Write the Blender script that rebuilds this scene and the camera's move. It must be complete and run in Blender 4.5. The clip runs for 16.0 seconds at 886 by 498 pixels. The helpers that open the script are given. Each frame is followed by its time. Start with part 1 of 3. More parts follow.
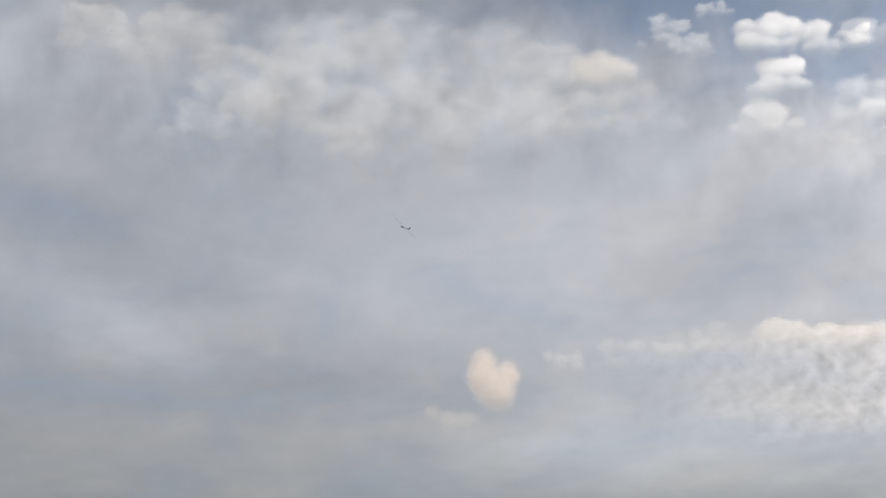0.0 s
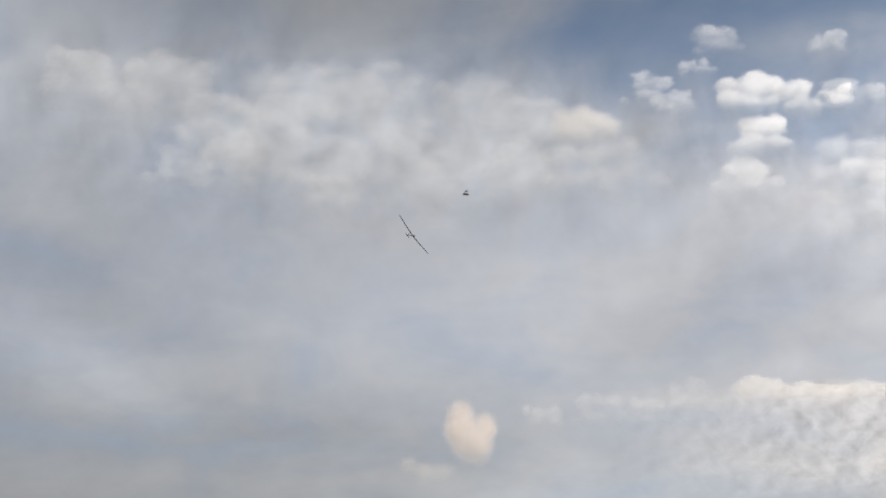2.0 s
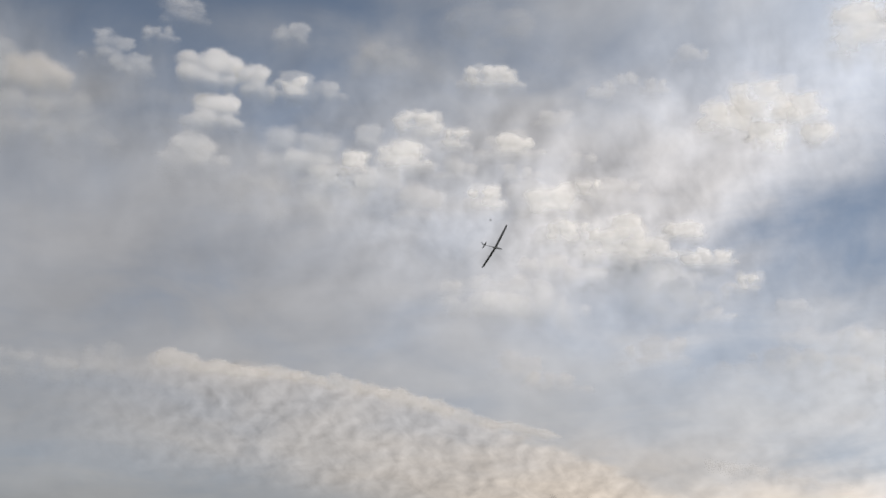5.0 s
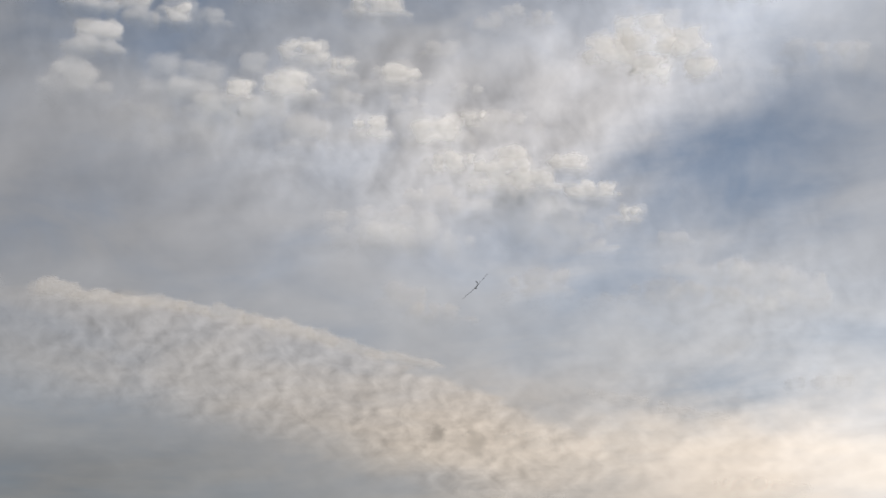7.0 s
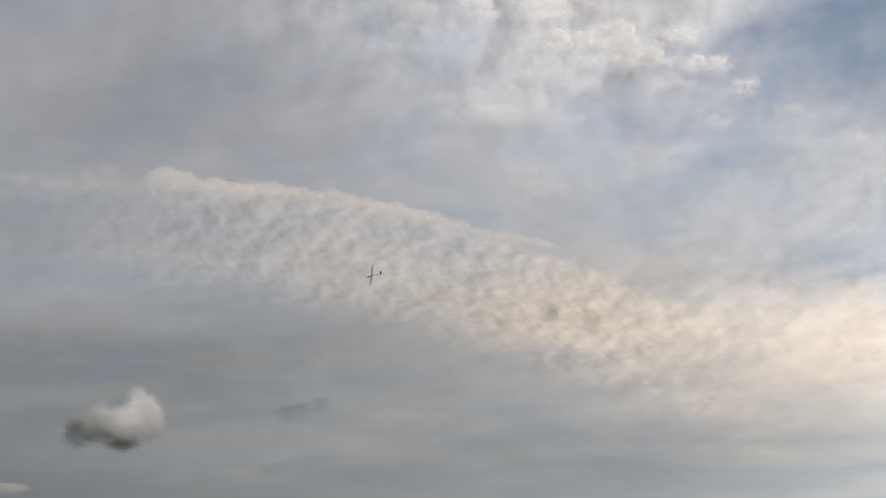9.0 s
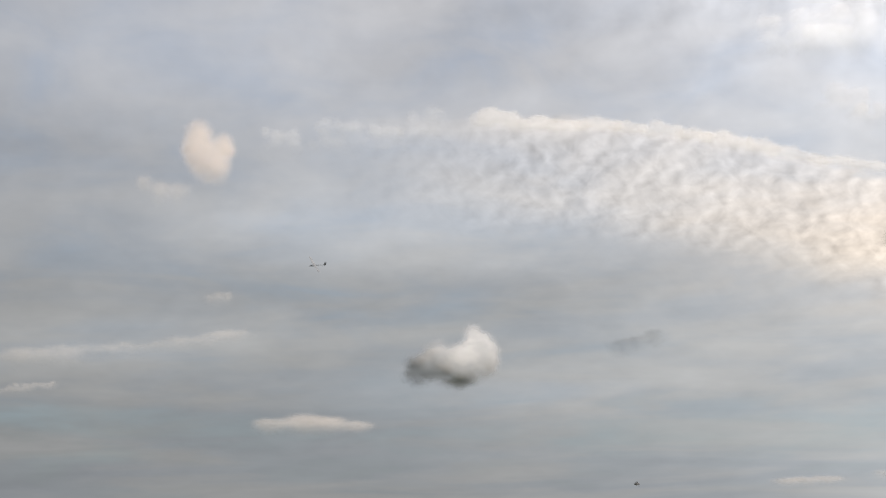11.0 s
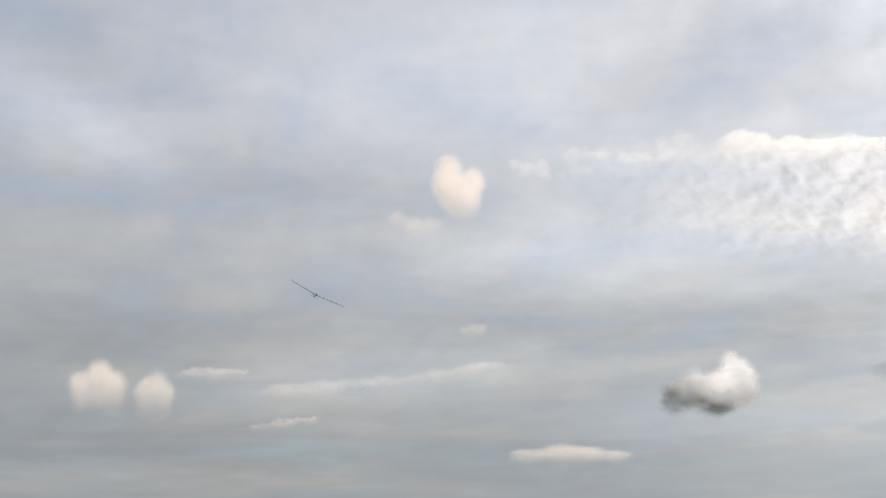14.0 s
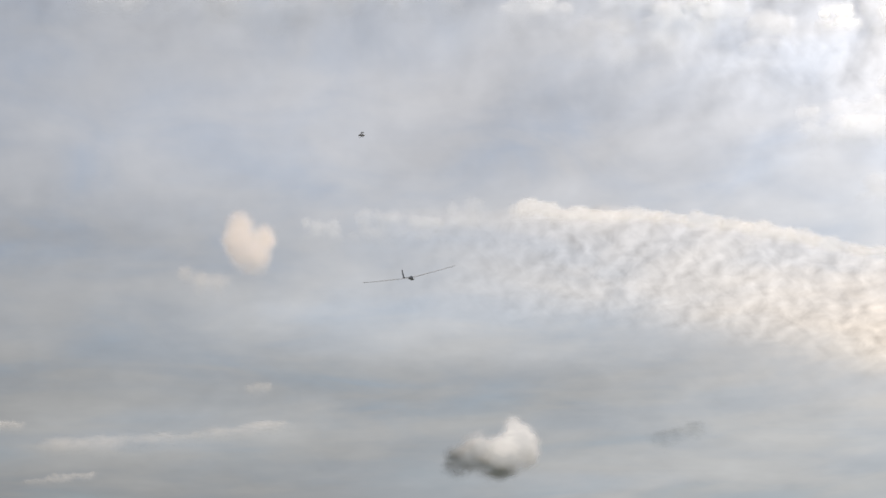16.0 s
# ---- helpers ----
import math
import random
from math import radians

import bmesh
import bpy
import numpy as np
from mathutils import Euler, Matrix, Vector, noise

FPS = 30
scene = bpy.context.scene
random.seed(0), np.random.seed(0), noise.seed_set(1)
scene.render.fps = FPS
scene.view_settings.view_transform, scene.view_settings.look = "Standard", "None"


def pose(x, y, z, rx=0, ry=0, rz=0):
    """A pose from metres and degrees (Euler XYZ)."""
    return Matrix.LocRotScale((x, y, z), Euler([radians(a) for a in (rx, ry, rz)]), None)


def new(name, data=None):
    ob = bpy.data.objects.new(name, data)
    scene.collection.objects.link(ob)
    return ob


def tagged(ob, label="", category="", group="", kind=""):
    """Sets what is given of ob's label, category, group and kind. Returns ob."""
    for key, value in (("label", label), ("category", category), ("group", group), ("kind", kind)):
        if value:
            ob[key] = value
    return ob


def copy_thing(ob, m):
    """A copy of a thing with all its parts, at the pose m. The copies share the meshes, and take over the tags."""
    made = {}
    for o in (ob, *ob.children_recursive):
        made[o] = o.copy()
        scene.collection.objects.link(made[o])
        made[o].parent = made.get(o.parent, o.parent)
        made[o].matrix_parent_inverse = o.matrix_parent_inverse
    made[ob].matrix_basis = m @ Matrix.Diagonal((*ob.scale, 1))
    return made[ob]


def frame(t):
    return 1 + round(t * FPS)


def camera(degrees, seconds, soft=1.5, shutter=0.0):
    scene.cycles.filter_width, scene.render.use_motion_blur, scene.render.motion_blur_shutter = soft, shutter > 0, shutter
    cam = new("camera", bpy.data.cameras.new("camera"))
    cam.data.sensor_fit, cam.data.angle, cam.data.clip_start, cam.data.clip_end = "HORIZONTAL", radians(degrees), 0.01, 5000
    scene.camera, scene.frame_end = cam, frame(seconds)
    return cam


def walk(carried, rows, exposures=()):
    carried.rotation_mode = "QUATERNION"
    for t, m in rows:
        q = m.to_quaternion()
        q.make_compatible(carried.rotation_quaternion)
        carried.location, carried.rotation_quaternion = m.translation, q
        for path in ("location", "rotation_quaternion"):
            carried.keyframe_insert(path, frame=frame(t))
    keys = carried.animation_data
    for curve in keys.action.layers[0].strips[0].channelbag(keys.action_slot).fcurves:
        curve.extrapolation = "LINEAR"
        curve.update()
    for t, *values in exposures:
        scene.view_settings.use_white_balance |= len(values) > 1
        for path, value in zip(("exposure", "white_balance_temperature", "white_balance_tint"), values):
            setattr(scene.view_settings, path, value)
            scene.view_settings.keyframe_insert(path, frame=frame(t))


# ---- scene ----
EYE_HEIGHT = 1.7


def view(az, el, roll):
    """The camera's pose on the spot: bearing clockwise from +y, height over the horizon, lean to the left, in degrees."""
    return pose(0, 0, EYE_HEIGHT, 90 + el, 0, -az) @ pose(0, 0, 0, 0, 0, roll)


cam = camera(30, 16.0, soft=1.6)
walk(cam, [
    (0.0, view(0.00, 18.90, -1.08)),
    (0.5, view(-0.90, 19.62, -0.39)),
    (1.0, view(-1.15, 20.54, -0.28)),
    (1.5, view(-0.42, 20.56, -0.36)),
    (2.0, view(0.75, 20.68, -0.28)),
    (2.5, view(3.59, 20.48, -0.12)),
    (3.0, view(6.86, 20.64, 0.30)),
    (3.5, view(11.25, 20.53, 0.44)),
    (4.0, view(15.18, 20.42, 0.87)),
    (4.5, view(17.85, 20.08, 0.94)),
    (5.0, view(21.39, 19.78, 1.06)),
    (5.2, view(22.59, 19.61, 1.16)),
    (7.3, view(25.60, 16.93, 0.21)),
    (7.5, view(25.42, 16.56, 0.18)),
    (8.0, view(24.77, 15.69, 0.01)),
    (10.3, view(14.71, 11.35, -0.01)),
    (10.5, view(13.48, 11.48, 0.17)),
    (11.0, view(10.00, 11.10, -0.33)),
    (11.5, view(6.88, 11.12, -0.32)),
    (12.0, view(3.67, 11.15, -0.49)),
    (12.5, view(1.40, 11.26, -0.60)),
    (13.0, view(0.66, 11.57, -0.36)),
    (13.5, view(0.52, 11.99, -0.16)),
    (14.0, view(1.13, 12.19, -0.40)),
    (14.5, view(0.90, 12.49, -0.17)),
    (15.0, view(2.54, 13.14, -0.09)),
    (15.5, view(4.82, 13.94, 0.08)),
    (16.0, view(8.60, 14.24, -0.02)),
], exposures=[(0.0, 0.15), (2.0, 0.16), (3.5, -0.11), (5.0, -0.38), (8.2, -0.56), (10.5, 0.0), (11.5, 0.36), (12.5, 0.58), (15.0, 0.5), (16.0, 0.26)])


# ---- light: a sun behind the shoulder, under a broken evening sky ----
SUN_AZ, SUN_EL = 165.0, 36.0

sun_data = bpy.data.lights.new("sun", "SUN")
sun_data.energy, sun_data.angle, sun_data.color = 5.0, radians(0.6), (1.0, 0.93, 0.86)
sun = new("sun", sun_data)
sun.matrix_world = pose(0, 0, 300, 90 - SUN_EL, 0, 180 - SUN_AZ)


class Nodes:
    """Short hand for building a node tree."""

    def __init__(self, tree):
        self.tree = tree
        tree.nodes.clear()

    def add(self, kind, inputs=(), operation=""):
        node = self.tree.nodes.new(kind)
        if operation:
            node.operation = operation
        for key, value in dict(inputs).items():
            if isinstance(value, bpy.types.NodeSocket):
                self.tree.links.new(value, node.inputs[key])
            else:
                node.inputs[key].default_value = value
        return node

    def math(self, op, a, b=0.0, c=0.0):
        return self.add("ShaderNodeMath", {0: a, 1: b, 2: c}, operation=op).outputs[0]

    def sum(self, *terms):
        total = terms[0]
        for term in terms[1:]:
            total = self.math("ADD", total, term)
        return total

    def vec(self, op, a, b=(0, 0, 0)):
        return self.add("ShaderNodeVectorMath", {0: a, 1: b}, operation=op).outputs[0]

    def noise(self, where, scale, detail=5.0, rough=0.55, warp=0.0):
        return self.add("ShaderNodeTexNoise", {"Vector": where, "Scale": scale, "Detail": detail, "Roughness": rough, "Distortion": warp}).outputs["Fac"]

    def step(self, x, low, high, to_low=0.0, to_high=1.0):
        node = self.add("ShaderNodeMapRange", {"Value": x, "From Min": low, "From Max": high, "To Min": to_low, "To Max": to_high})
        node.interpolation_type = "SMOOTHSTEP"
        return node.outputs["Result"]

    def mix(self, fac, a, b):
        node = self.add("ShaderNodeMix")
        node.data_type = "RGBA"
        for socket, value in ((node.inputs["Factor"], fac), (node.inputs[6], a), (node.inputs[7], b)):
            if isinstance(value, bpy.types.NodeSocket):
                self.tree.links.new(value, socket)
            else:
                socket.default_value = value if isinstance(value, float) else (*value, 1.0)
        return node.outputs[2]


def build_sky():
    world = bpy.data.worlds.new("evening_sky")
    scene.world = world
    world.use_nodes = True
    n = Nodes(world.node_tree)
    sky = n.add("ShaderNodeTexSky")
    sky.sky_type, sky.sun_disc, sky.sun_elevation, sky.sun_rotation = "NISHITA", False, radians(SUN_EL), radians(SUN_AZ)
    sky.air_density, sky.dust_density, sky.ozone_density = 1.0, 1.5, 1.5
    way = n.vec("NORMALIZE", n.add("ShaderNodeTexCoord").outputs["Generated"])
    xyz = n.add("ShaderNodeSeparateXYZ", {0: way})
    x, y, z = xyz.outputs
    az = n.math("MULTIPLY", n.math("ARCTAN2", x, y), 57.2958)
    el = n.math("MULTIPLY", n.math("ARCSINE", z), 57.2958)
    # bearings stretched so that the layer flattens towards the horizon
    depth = n.math("MULTIPLY", n.math("LOGARITHM", n.math("ADD", n.math("MAXIMUM", el, 0.0), 3.5), 2.71828), 2.3)
    plane = n.add("ShaderNodeCombineXYZ", {0: n.math("MULTIPLY", az, 0.1), 1: depth, 2: 0.0}).outputs[0]
    # ragged bearings, so that no cloud bank has a smooth outline
    rag_a = n.math("MULTIPLY", n.math("SUBTRACT", n.noise(n.vec("MULTIPLY", plane, (0.8, 1.6, 1.0)), 3.0, 5.0), 0.5), 5.0)
    rag_e = n.math("MULTIPLY", n.math("SUBTRACT", n.noise(n.vec("ADD", n.vec("MULTIPLY", plane, (0.8, 1.5, 1.0)), (7.3, 2.1, 4.0)), 3.5, 5.0), 0.5), 3.2)
    raz, rel = n.math("ADD", az, rag_a), n.math("MULTIPLY_ADD", rag_e, 0.65, el)

    def bank(a0, e0, wa, we, lean=0.0):
        """How much of a cloud bank lies there: 1 in its middle, fading over wa and we degrees."""
        c, s = math.cos(radians(lean)), math.sin(radians(lean))
        da, de = n.math("SUBTRACT", raz, a0), n.math("SUBTRACT", rel, e0)
        u = n.math("ADD", n.math("MULTIPLY", da, c / wa), n.math("MULTIPLY", de, s / wa))
        v = n.math("SUBTRACT", n.math("MULTIPLY", de, c / we), n.math("MULTIPLY", da, s / we))
        return n.math("EXPONENT", n.math("MULTIPLY", n.math("MULTIPLY_ADD", u, u, n.math("MULTIPLY", v, v)), -1.0))

    def weigh(*terms):
        return n.sum(*[n.math("MULTIPLY", mask, weight) for weight, mask in terms])

    def relief(scale, shift, stretch=1.0, detail=5.0, rough=0.5):
        """Billows with light from the sun's side embossed into their brightness."""
        turned = n.add("ShaderNodeVectorRotate", {"Vector": n.vec("MULTIPLY", plane, (1.0, stretch, 1.0)), "Angle": 0.6})
        turned.rotation_type = "Z_AXIS"
        flat = turned.outputs[0]
        here = n.noise(flat, scale, detail, rough, 0.3)
        there = n.noise(n.vec("ADD", flat, (1.2 * shift, 0.2 * shift, 0.0)), scale, detail, rough, 0.3)
        return here, n.math("SUBTRACT", here, there)

    broad = n.math("SUBTRACT", n.noise(n.vec("MULTIPLY", plane, (0.7, 1.6, 1.0)), 1.4, 4.0, 0.5), 0.5)
    wisps = n.math("SUBTRACT", n.noise(n.vec("MULTIPLY", plane, (0.7, 1.5, 1.0)), 2.6, 6.0, 0.5, 0.5), 0.5)
    # long flat streaks low down
    streaks = n.math("MULTIPLY", n.math("SUBTRACT", n.noise(n.vec("MULTIPLY", n.vec("ADD", plane, (3.0, 0.0, 0.0)), (0.5, 1.6, 1.0)), 1.9, 5.0, 0.48, 0.6), 0.5), n.step(el, 9.0, 14.0, 1.0, 0.15))
    # cover: how much the veil hides the blue
    gaps = weigh((0.95, bank(16, 28.4, 8, 2.2, -5)), (0.95, bank(36.3, 20.2, 6.5, 2.5, 22)), (0.7, bank(7, 28.3, 7, 2)), (0.35, bank(35, 12.7, 3, 0.8)), (0.3, bank(26, 26, 4, 1.6)), (0.8, bank(13, 25.2, 6, 1.7, -12)),
                 (0.28, bank(-1, 4.8, 12, 0.9)), (0.28, bank(22, 4.6, 10, 1.2)), (0.2, bank(13, 17.3, 5, 1.2)), (0.2, bank(37, 27, 6, 2)), (0.12, bank(31, 17.6, 5, 0.8)), (0.25, bank(-9, 14.6, 6, 1.0)), (0.2, bank(6, 9.6, 3.5, 1.0)))
    cover = n.math("SUBTRACT", n.math("MULTIPLY_ADD", wisps, 0.8, 1.0), n.math("MULTIPLY", gaps, 0.62))
    cover = n.step(cover, 0.05, 1.05)
    # the lower bank: everything under its brow
    past = n.math("MAXIMUM", n.math("SUBTRACT", az, 11.0), 0.0)
    brow = n.math("MULTIPLY_ADD", n.math("MULTIPLY", past, past), -0.0125, 15.75)
    under = n.math("SUBTRACT", brow, n.math("MULTIPLY_ADD", rag_e, 0.45, el))
    lower_bank = n.math("MULTIPLY", n.math("MULTIPLY", n.step(under, -0.1, 0.3), n.step(under, 2.8, 4.6, 1.0, 0.0)), n.math("MULTIPLY", n.step(az, 5.0, 17.0), n.step(az, 25.0, 34.0, 1.0, 0.0)))
    # light and shade of the veil
    light = weigh((0.09, bank(33, 15, 8, 2.5)), (0.07, bank(-3, 25, 12, 2.6)), (0.06, bank(-3.5, 26, 6, 2.4)), (0.06, bank(3, 19, 7, 2.6)), (0.10, bank(24, 20.5, 7, 3, -12)), (0.20, bank(33, 24, 6, 4)), (0.30, bank(38.5, 27, 4, 3)),
                  (0.20, bank(34, 10.2, 7, 2.2)), (0.22, bank(40.5, 10, 5, 4)), (0.05, bank(9, 11.5, 7, 1.6)), (0.09, bank(-11.8, 16.2, 4, 1.2, -20)), (0.06, bank(3.5, 12.2, 2.6, 0.7)), (0.07, bank(-2, 7.6, 6, 0.9, 5)), (0.06, bank(-12, 4.5, 8, 0.8)), (0.06, bank(15, 6.2, 8, 0.7)),
                  (-0.05, bank(-14, 21, 6, 4)), (-0.07, bank(-6, 14.4, 7, 0.9)), (-0.08, bank(10, 18, 6, 2)), (-0.06, bank(5, 9.6, 4, 1.1)), (-0.08, bank(-3, 4.9, 10, 0.7)), (-0.08, bank(13, 9.6, 7, 1.2)), (-0.05, bank(29, 14.7, 6, 1.0)), (-0.05, bank(-9, 9.6, 6, 0.9)), (-0.05, bank(24, 6.0, 9, 1.0)))
    # billows in two sizes where the layer breaks up
    heap, heap_lit = relief(4.2, 0.06, 1.35, 3.0, 0.42)
    cell, cell_lit = relief(14.0, 0.024, 0.95, 3.0, 0.5)
    heaped = n.sum(0.10, weigh((0.7, bank(-3, 25, 13, 2.6)), (0.8, bank(24, 22, 11, 4.5, -10)), (0.5, bank(34, 11, 9, 3)), (0.4, bank(34, 24, 8, 4))))
    celled = n.sum(0.05, n.math("MULTIPLY", lower_bank, 0.85), weigh((0.7, bank(25, 21, 10, 2.6, -14)), (0.5, bank(34, 24, 5, 3)), (0.45, bank(33, 10.8, 8, 2.2)), (0.25, bank(-1, 24.6, 12, 2.2)), (0.3, bank(37, 15, 4, 2))))
    value = n.sum(0.42, light, n.math("MULTIPLY", broad, 0.12), n.math("MULTIPLY", wisps, 0.15), n.math("MULTIPLY", streaks, 0.15), n.math("MULTIPLY", lower_bank, 0.075),
                  n.math("MULTIPLY", heaped, n.math("MULTIPLY_ADD", n.math("SUBTRACT", heap, 0.5), 0.25, n.math("MULTIPLY", heap_lit, 0.4))),
                  n.math("MULTIPLY", celled, n.math("MULTIPLY_ADD", n.math("SUBTRACT", cell, 0.5), 0.24, n.math("MULTIPLY", cell_lit, 0.27))))
    # the sky brightens towards the sun's side
    value = n.math("MULTIPLY", value, n.math("MULTIPLY_ADD", n.math("MINIMUM", n.math("MAXIMUM", az, -30.0), 60.0), 0.011, 0.93))
    # the balance of the whole sky: brighter towards the sun, dimmer low down
    side = n.math("MULTIPLY", n.math("SUBTRACT", n.math("MINIMUM", n.math("MAXIMUM", az, -16.0), 42.0), 12.0), 0.04)
    rise = n.math("DIVIDE", n.math("SUBTRACT", n.math("MINIMUM", n.math("MAXIMUM", el, 2.0), 29.0), 15.0), 12.0)
    balance = 0.0
    for row in ((-0.379, -0.162), (0.463, -0.136, -0.004), (0.095, 0.166, 0.024, 0.237), (0.094, -0.186, -0.689, 0.367, 0.119)):
        term = row[0]
        for factor in row[1:]:
            term = n.math("MULTIPLY_ADD", rise, term, factor)
        balance = n.math("MULTIPLY_ADD", side, balance, term)
    balance = n.math("POWER", 2.0, balance)
    warm = n.math("MINIMUM", weigh((0.75, bank(36, 9.5, 9, 2.8)), (0.35, bank(25, 11.5, 7, 2.0)), (0.12, bank(14, 20, 18, 7)), (0.25, bank(30, 22, 8, 4)), (0.25, n.math("MULTIPLY", lower_bank, 1.0))), 1.0)
    cool = n.mix(n.step(el, 7.0, 19.0), (0.975, 1.0, 1.022), (0.943, 0.985, 1.08))
    thin = n.step(n.math("MULTIPLY_ADD", wisps, 0.6, streaks), -0.14, 0.16)
    cool = n.vec("MULTIPLY", cool, n.mix(thin, (0.965, 1.0, 1.045), (1.01, 1.0, 0.985)))
    tone = n.mix(warm, cool, (1.2, 1.0, 0.80))
    veil = n.vec("MULTIPLY", tone, n.add("ShaderNodeCombineXYZ", {0: value, 1: value, 2: value}).outputs[0])
    blue = n.mix(0.15, n.vec("MULTIPLY", sky.outputs[0], (0.115, 0.115, 0.115)), (0.33, 0.36, 0.40))
    colour = n.vec("MULTIPLY", n.mix(cover, blue, veil), n.add("ShaderNodeCombineXYZ", {0: balance, 1: balance, 2: balance}).outputs[0])
    back = n.add("ShaderNodeBackground", {"Color": colour, "Strength": 1.0})
    n.add("ShaderNodeOutputWorld", {"Surface": back.outputs[0]})


build_sky()


# ---- materials ----
def material(name):
    m = bpy.data.materials.new(name)
    m.use_nodes = True
    return m, Nodes(m.node_tree)


def paint(name, colour, rough=0.35, speck=0.06, metal=0.0, coat=0.0, scale=9.0):
    """A painted or moulded surface with faint dirt and fine relief."""
    m, n = material(name)
    where = n.add("ShaderNodeTexCoord").outputs["Object"]
    dirt, grain = n.noise(where, scale, 6.0, 0.6), n.noise(where, scale * 14, 3.0)
    shade = n.mix(n.step(dirt, 0.35, 0.75), colour, tuple(c * (1 - 4 * speck) + 0.3 * speck for c in colour))
    bump = n.add("ShaderNodeBump", {"Height": grain, "Strength": 0.05, "Distance": 0.002})
    b = n.add("ShaderNodeBsdfPrincipled", {"Base Color": shade, "Roughness": n.step(dirt, 0.2, 0.8, rough, rough + 0.15), "Metallic": metal, "Coat Weight": coat, "Normal": bump.outputs[0]})
    n.add("ShaderNodeOutputMaterial", {"Surface": b.outputs[0]})
    return m


def cloud_material(name, albedo):
    """Water droplets: white, scattering, partly letting light through, as dense as the cloud is thick at each point.
    The albedo also carries how strongly and warmly each kind is lit.
    """
    m, n = material(name)
    where = n.add("ShaderNodeTexCoord").outputs["Object"]
    apart = n.math("MULTIPLY", n.add("ShaderNodeObjectInfo").outputs["Random"], 40.0)
    where = n.vec("ADD", n.vec("MULTIPLY", where, (1.0, 0.0, 1.6)), n.add("ShaderNodeCombineXYZ", {0: apart, 1: apart, 2: 0.0}).outputs[0])
    by_thickness = n.add("ShaderNodeAttribute")
    by_thickness.attribute_name = "dense"
    curl = n.noise(where, 1.3, 3.0, 0.45, 0.4)
    alpha = n.math("MULTIPLY", by_thickness.outputs["Fac"], n.step(curl, 0.25, 0.6, 0.7, 1.0))
    white = n.mix(n.step(curl, 0.3, 0.7), tuple(c * 0.93 for c in albedo), albedo)
    front = n.add("ShaderNodeBsdfDiffuse", {"Color": white})
    behind = n.add("ShaderNodeBsdfTranslucent", {"Color": white})
    body = n.add("ShaderNodeMixShader", {0: 0.1, 1: front.outputs[0], 2: behind.outputs[0]})
    clear = n.add("ShaderNodeBsdfTransparent")
    whole = n.add("ShaderNodeMixShader", {0: alpha, 1: clear.outputs[0], 2: body.outputs[0]})
    n.add("ShaderNodeOutputMaterial", {"Surface": whole.outputs[0]})
    return m


CLOUD_WHITE = cloud_material("white_cloud", (0.92, 0.91, 0.90))
# cream, low and grey albedos are cut to stand for weaker sun there
CLOUD_CREAM_DIMMED = cloud_material("dimmed_cream_cloud", (0.66, 0.63, 0.595))
CLOUD_LOW_DIMMED = cloud_material("dimmed_low_cloud", (0.49, 0.45, 0.41))
CLOUD_GREY = cloud_material("grey_cloud", (0.52, 0.52, 0.52))
# warm low sunlight is put into this albedo as a peach tint
CLOUD_PEACH_LIT = cloud_material("peach_lit_cloud", (0.60, 0.525, 0.465))
# albedo held low, standing in for the shade on these clouds
CLOUD_SHADED = cloud_material("shaded_cloud", (0.45, 0.44, 0.435))
WHITE_PAINT = paint("white_gelcoat", (0.2, 0.2, 0.205), 0.45, 0.03, coat=0.3)
# dark slate tone of the wings' lower faces and the tail
DARK_SLATE = paint("dark_slate", (0.065, 0.07, 0.08), 0.45, 0.05)
CANOPY = paint("smoked_canopy", (0.02, 0.022, 0.026), 0.12, 0.02, coat=0.5)
POD_PAINT = paint("grey_pod_paint", (0.085, 0.09, 0.10), 0.35, 0.04, coat=0.2)
CARBON = paint("carbon_tube", (0.05, 0.05, 0.055), 0.4, 0.05)
CHITIN = paint("black_chitin", (0.07, 0.065, 0.06), 0.35, 0.05, scale=900.0)


def wing_film():
    m, n = material("insect_wing")
    where = n.add("ShaderNodeTexCoord").outputs["Object"]
    veins = n.noise(where, 1400.0, 3.0)
    film = n.add("ShaderNodeBsdfPrincipled", {"Base Color": (0.12, 0.11, 0.1, 1), "Roughness": 0.3, "Alpha": n.step(veins, 0.3, 0.7, 0.25, 0.6)})
    n.add("ShaderNodeOutputMaterial", {"Surface": film.outputs[0]})
    return m


INSECT_WING = wing_film()


def meadow_material():
    m, n = material("meadow")
    where = n.add("ShaderNodeTexCoord").outputs["Object"]
    patches, blades = n.noise(where, 0.02, 6.0), n.noise(where, 9.0, 5.0)
    c = n.mix(n.step(patches, 0.35, 0.65), (0.055, 0.07, 0.035), (0.08, 0.08, 0.05))
    c = n.mix(n.math("MULTIPLY", blades, 0.6), c, (0.03, 0.05, 0.015))
    bump = n.add("ShaderNodeBump", {"Height": blades, "Strength": 0.5, "Distance": 0.05})
    b = n.add("ShaderNodeBsdfPrincipled", {"Base Color": c, "Roughness": 0.9, "Normal": bump.outputs[0]})
    n.add("ShaderNodeOutputMaterial", {"Surface": b.outputs[0]})
    return m


# ---- building helpers ----
def part(name, bm, mat, parent, label=""):
    """One mesh object from a bmesh, under a thing or a part."""
    me = bpy.data.meshes.new(name)
    bmesh.ops.recalc_face_normals(bm, faces=bm.faces)
    bm.to_mesh(me)
    bm.free()
    me.materials.append(mat)
    for p in me.polygons:
        p.use_smooth = True
    ob = new(name, me)
    ob.parent = parent
    return tagged(ob, label)


